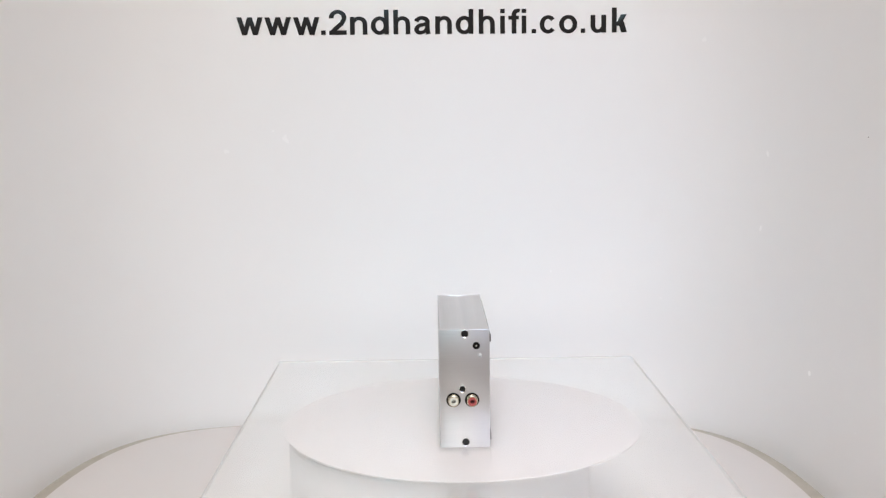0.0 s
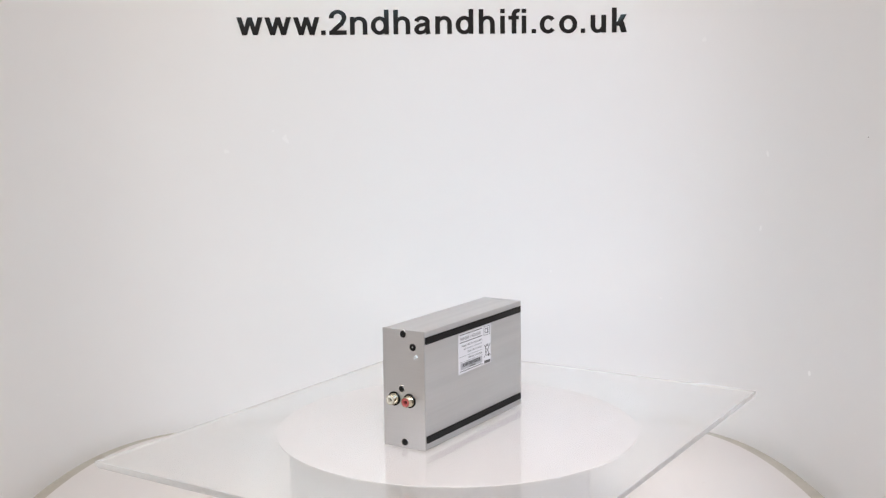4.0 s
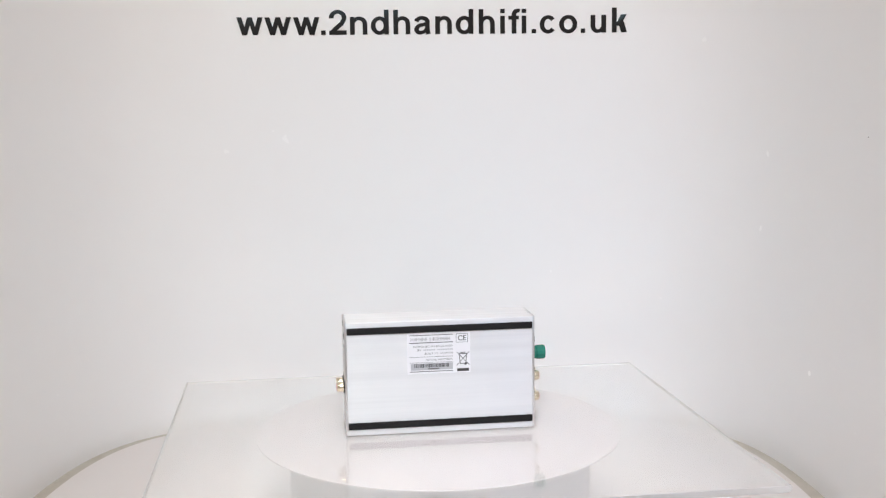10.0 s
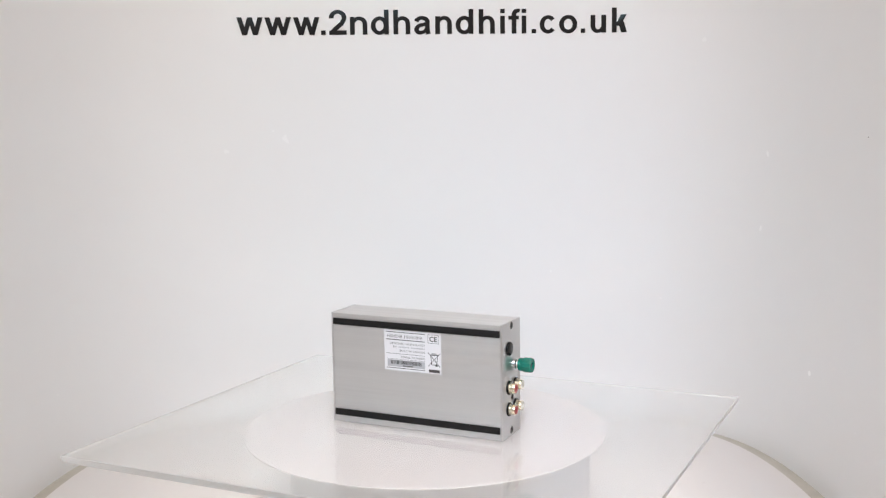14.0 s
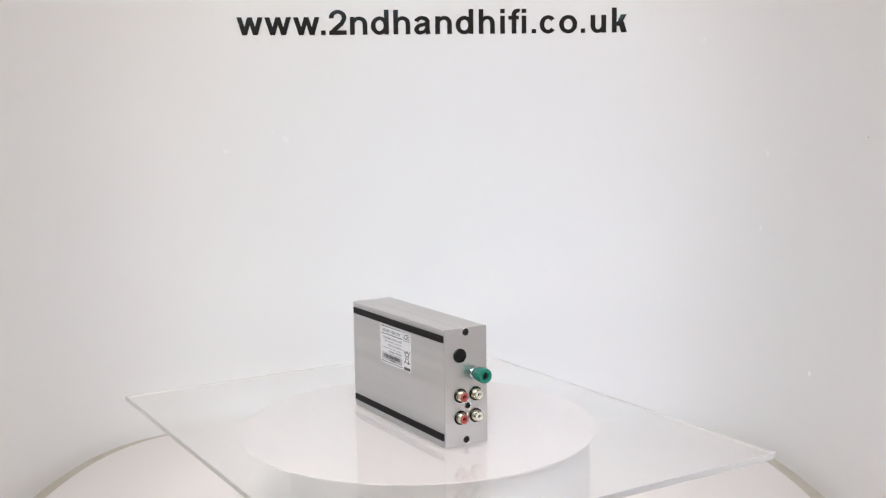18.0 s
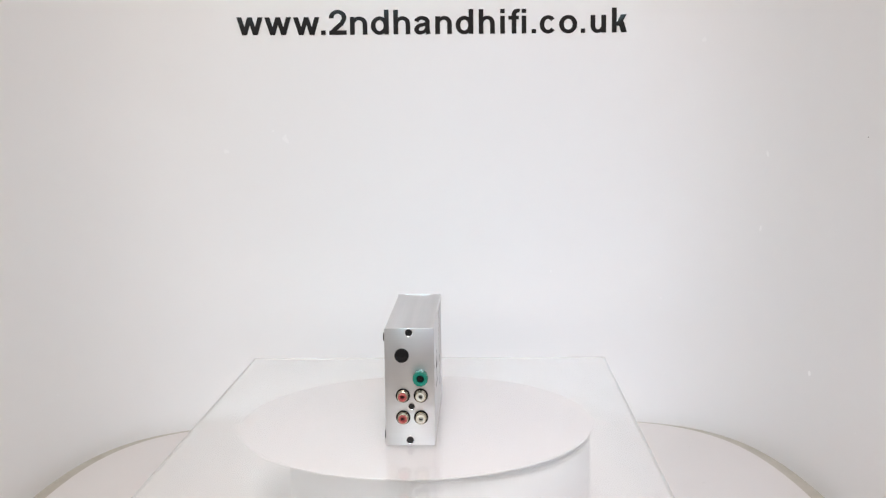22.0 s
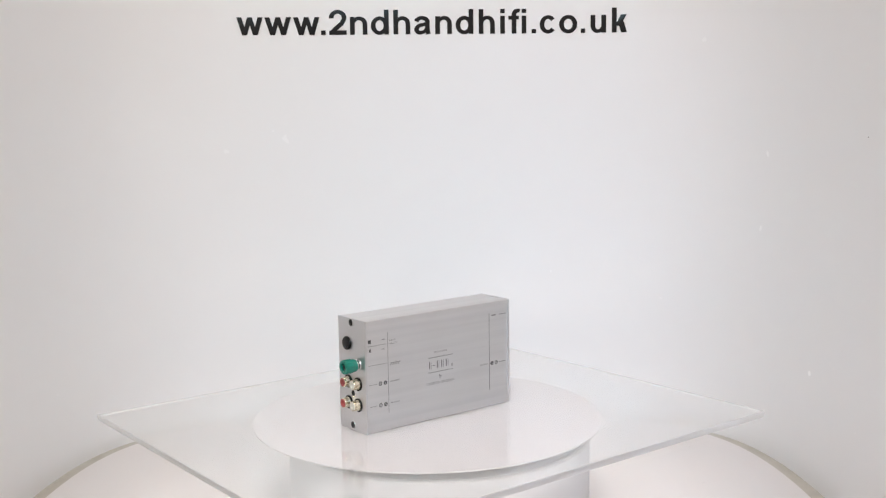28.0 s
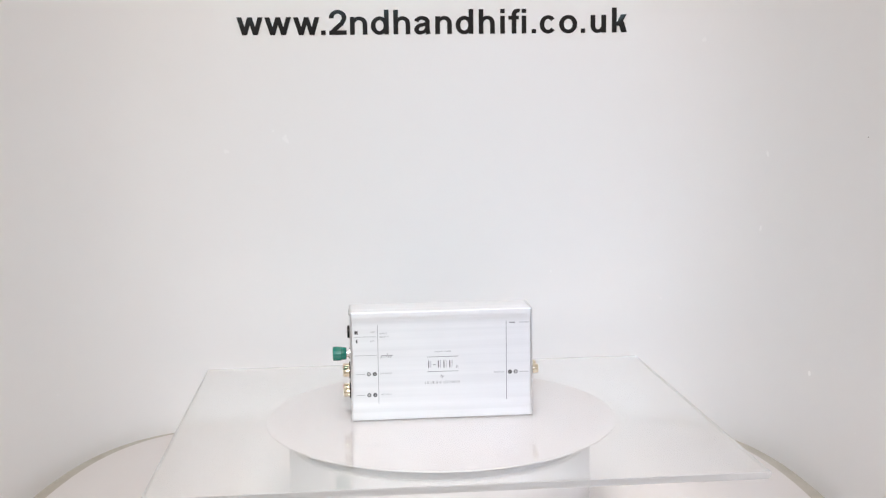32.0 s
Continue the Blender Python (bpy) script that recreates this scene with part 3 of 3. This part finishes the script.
def printing(unit):
    """The printed side: rules, dots and wording; u runs to the right seen from outside (u = -x)."""
    f = 1
    print_bars(unit, "rule", f, [(-55.15, -54.75, 12.4, 83.2)], M_PALE_INK)
    print_bars(unit, "rule", f, [(55.65, 56.1, 12.6, 84.0)], M_GREY_INK)
    for z in (73.35, 57.1):
        print_bars(unit, "rule", f, [(-75.0, -56.5, z - 0.16, z + 0.16)], M_PALE_INK)
    for z in (40.7, 22.3):
        print_bars(unit, "rule", f, [(-74.2, -66.4, z - 0.15, z + 0.15)], M_PALE_INK)
        ring_print(unit, "channel_dot", f, -63.1, z, 1.75, 0, M_GREY_INK)
        ring_print(unit, "channel_dot_centre", f, -63.1, z, 1.0, 0, M_PRINT_GAP, 0.0002)
        ring_print(unit, "channel_dot", f, -58.0, z, 1.75, 0, M_INK)
        print_text(unit, "channel_letter", f, "R", -63.5, -62.7, z - 0.6, z + 0.6, M_INK, 0.01, 0.00026)
        print_text(unit, "channel_letter", f, "L", -58.2, -57.3, z - 0.7, z + 0.7, M_PAPER, 0.01, 0.0002)
    for z in (82.2, 38.7):
        print_bars(unit, "rule", f, [(67.4, 75.5, z - 0.18, z + 0.18)], M_GREY_INK)
    ring_print(unit, "channel_dot", f, 59.0, 38.8, 1.8, 0, M_INK)
    ring_print(unit, "channel_dot", f, 64.0, 38.8, 1.8, 0, M_GREY_INK)
    ring_print(unit, "channel_dot_centre", f, 64.0, 38.8, 1.0, 0, M_PRINT_GAP, 0.0002)
    print_text(unit, "channel_letter", f, "L", 58.8, 59.7, 38.1, 39.5, M_PAPER, 0.01, 0.0002)
    print_text(unit, "channel_letter", f, "R", 63.6, 64.4, 38.2, 39.4, M_INK, 0.01, 0.00026)
    print_text(unit, "wording", f, "OUTPUT", 45.2, 54.0, 38.2, 39.6, M_PALE_INK)
    print_bars(unit, "wording_bar", f, [(58.6, 63.6, 81.7, 82.8)], M_PALE_INK)
    for text, x0, x1, z in (("MM", -61.0, -57.6, 76.7), ("MC", -61.2, -58.0, 68.9), ("INPUT", -53.2, -47.0, 75.2), ("SELECT", -53.2, -45.4, 72.4),
                            ("MM INPUT", -53.0, -43.2, 40.3), ("MC INPUT", -53.0, -43.2, 21.9)):
        print_text(unit, "wording", f, text, x0, x1, z, z + 1.25, M_PALE_INK)
    print_bars(unit, "switch_mark", f, [(-74.6, -72.4, 75.8, 78.6), (-72.2, -71.8, 75.4, 79.0)], M_INK)
    print_bars(unit, "switch_mark", f, [(-73.2, -72.2, 68.0, 71.2), (-73.6, -73.2, 68.8, 70.4)], M_INK)
    print_bars(unit, "earth_mark", f, [(-52.1, -42.0, 56.5, 56.85), (-47.0, -46.7, 56.85, 58.9)], M_GREY_INK)
    print_text(unit, "earth_hatching", f, "/////", -52.9, -43.0, 54.6, 56.5, M_GREY_INK)
    # the maker's panel: two rules and the name as plain blocks
    print_bars(unit, "rule", f, [(-12.9, 13.9, 53.95, 54.3), (-12.9, 13.9, 41.0, 41.35)], M_INK)
    print_text(unit, "wording", f, "PHONO STAGE", -6.2, 7.6, 58.0, 59.2, M_PALE_INK)
    name = [(-12.0, -11.1, 44.4, 50.8), (-9.9, -9.6, 44.4, 50.8), (-8.0, -5.6, 46.9, 47.4), (-3.6, -2.7, 44.4, 50.8), (-1.6, -1.3, 44.4, 50.8),
            (1.2, 2.1, 44.4, 50.8), (3.4, 3.7, 44.4, 50.8), (6.2, 7.1, 44.4, 50.8), (8.5, 8.8, 44.4, 50.8)]
    print_bars(unit, "name_blocks", f, name, M_GREY_INK)
    print_bars(unit, "name_blocks", f, [(12.2, 12.6, 43.6, 46.2), (13.4, 13.8, 43.6, 46.2)], M_PALE_INK)
    print_text(unit, "wording", f, "by", -1.6, 1.6, 35.0, 38.4, M_GREY_INK, 0, 0.00012, 0.35)
    x, bars = -14.8, []
    for width in (2.7, 2.3, 2.0, 1.2, 2.3, 2.4, 1.8, 0, 1.9, 1.1, 2.5, 2.0, 1.8, 1.1, 2.0, 2.2):
        if width:
            bars += [(x, x + 0.3, 30.4, 32.6), (x + width - 0.9, x + width - 0.65, 30.4, 32.6)]
        x += width if width else 1.3
    print_bars(unit, "name_blocks", f, bars, M_PALE_INK)


def silver_box():
    unit = thing("audio_unit", "small brushed silver aluminium audio box standing on edge", "audio unit")
    part("case", prism(case_profile(), -LONG / 2 + END_T, LONG / 2 - END_T), M_ALU, unit, smooth=16)
    for side in (-1, 1):
        end_plate(unit, side, ())
        screw(unit, side, -0.2, 91.6)
        screw(unit, side, -0.3, 4.5)
    # the end with one pair of sockets
    screw(unit, -1, 2.0, 47.4, 2.3)
    p = outward(-1, -9.2, 82.0)
    jack = part("power_jack", lathe([(0.0029, -0.0003), (0.0029, 0.0003), (0.0021, 0.0004), (0.0020, 0.0001), (0, 0.0001)], p, 28), M_PLASTIC, unit,
                "black power jack")
    part("pin", lathe([(0.0006, 0.0001), (0.0006, 0.0003), (0, 0.0004)], p, 12), M_STEEL, jack)
    part("indicator_light", lathe([(0.0016, -0.0002), (0.0016, 0.0004), (0.0011, 0.0010), (0, 0.0012)], outward(-1, -12.0, 74.6), 20), M_LED, unit,
         "small clear indicator lens")
    socket(unit, -1, 9.1, 38.8, M_CREAM, "phono socket with cream insert")
    socket(unit, -1, -5.5, 38.7, M_RED, "phono socket with red insert")
    # the end with two pairs, the earth post and the push button
    screw(unit, 1, 1.2, 32.0, 2.3)
    for z in (41.0, 23.2):
        socket(unit, 1, -5.6, z, M_RED, "phono socket with red insert")
        socket(unit, 1, 8.6, z, M_CREAM, "phono socket with cream insert")
    binding_post(unit, 1, 9.1, 57.6)
    p = outward(1, -6.0, 73.4)
    part("push_button", lathe([(0.0057, -0.0002), (0.0057, 0.0014), (0.0052, 0.0020), (0.0036, 0.0023), (0, 0.0024)], p, 40), M_PLASTIC, unit,
         "round black push button")
    for z0, z1 in ((84.7, 90.2), (5.6, 11.2)):
        x = LONG / 2 - END_T - 0.0002
        part("rubber_strip", boxed(-x, x, -DEEP / 2 - 0.0010, -DEEP / 2 + 0.00030, z0 / 1000, z1 / 1000, 0.0003), M_RUBBER, unit, "black rubber strip")
    sticker(unit)
    printing(unit)
    return unit


UNIT = silver_box()


def motions():
    """Board, plate and box ride on the turntable, which turns clockwise at a steady rate."""
    rows = {ob: [] for ob in (STAND, BOARD, PLATE, UNIT)}
    for k in range(65):
        t = k * 0.5
        turn = pose(0, 0, 0, 0, 0, 90.339 - 8.3011 * t)
        for ob in rows:
            if ob is STAND:
                rows[ob].append((t, pose(0, 0, FLOOR_Z) @ turn))
            else:
                rows[ob].append((t, turn @ pose(AXIS_X, AXIS_Y, 0)))
    for ob, keys in rows.items():
        walk(ob, keys)


motions()
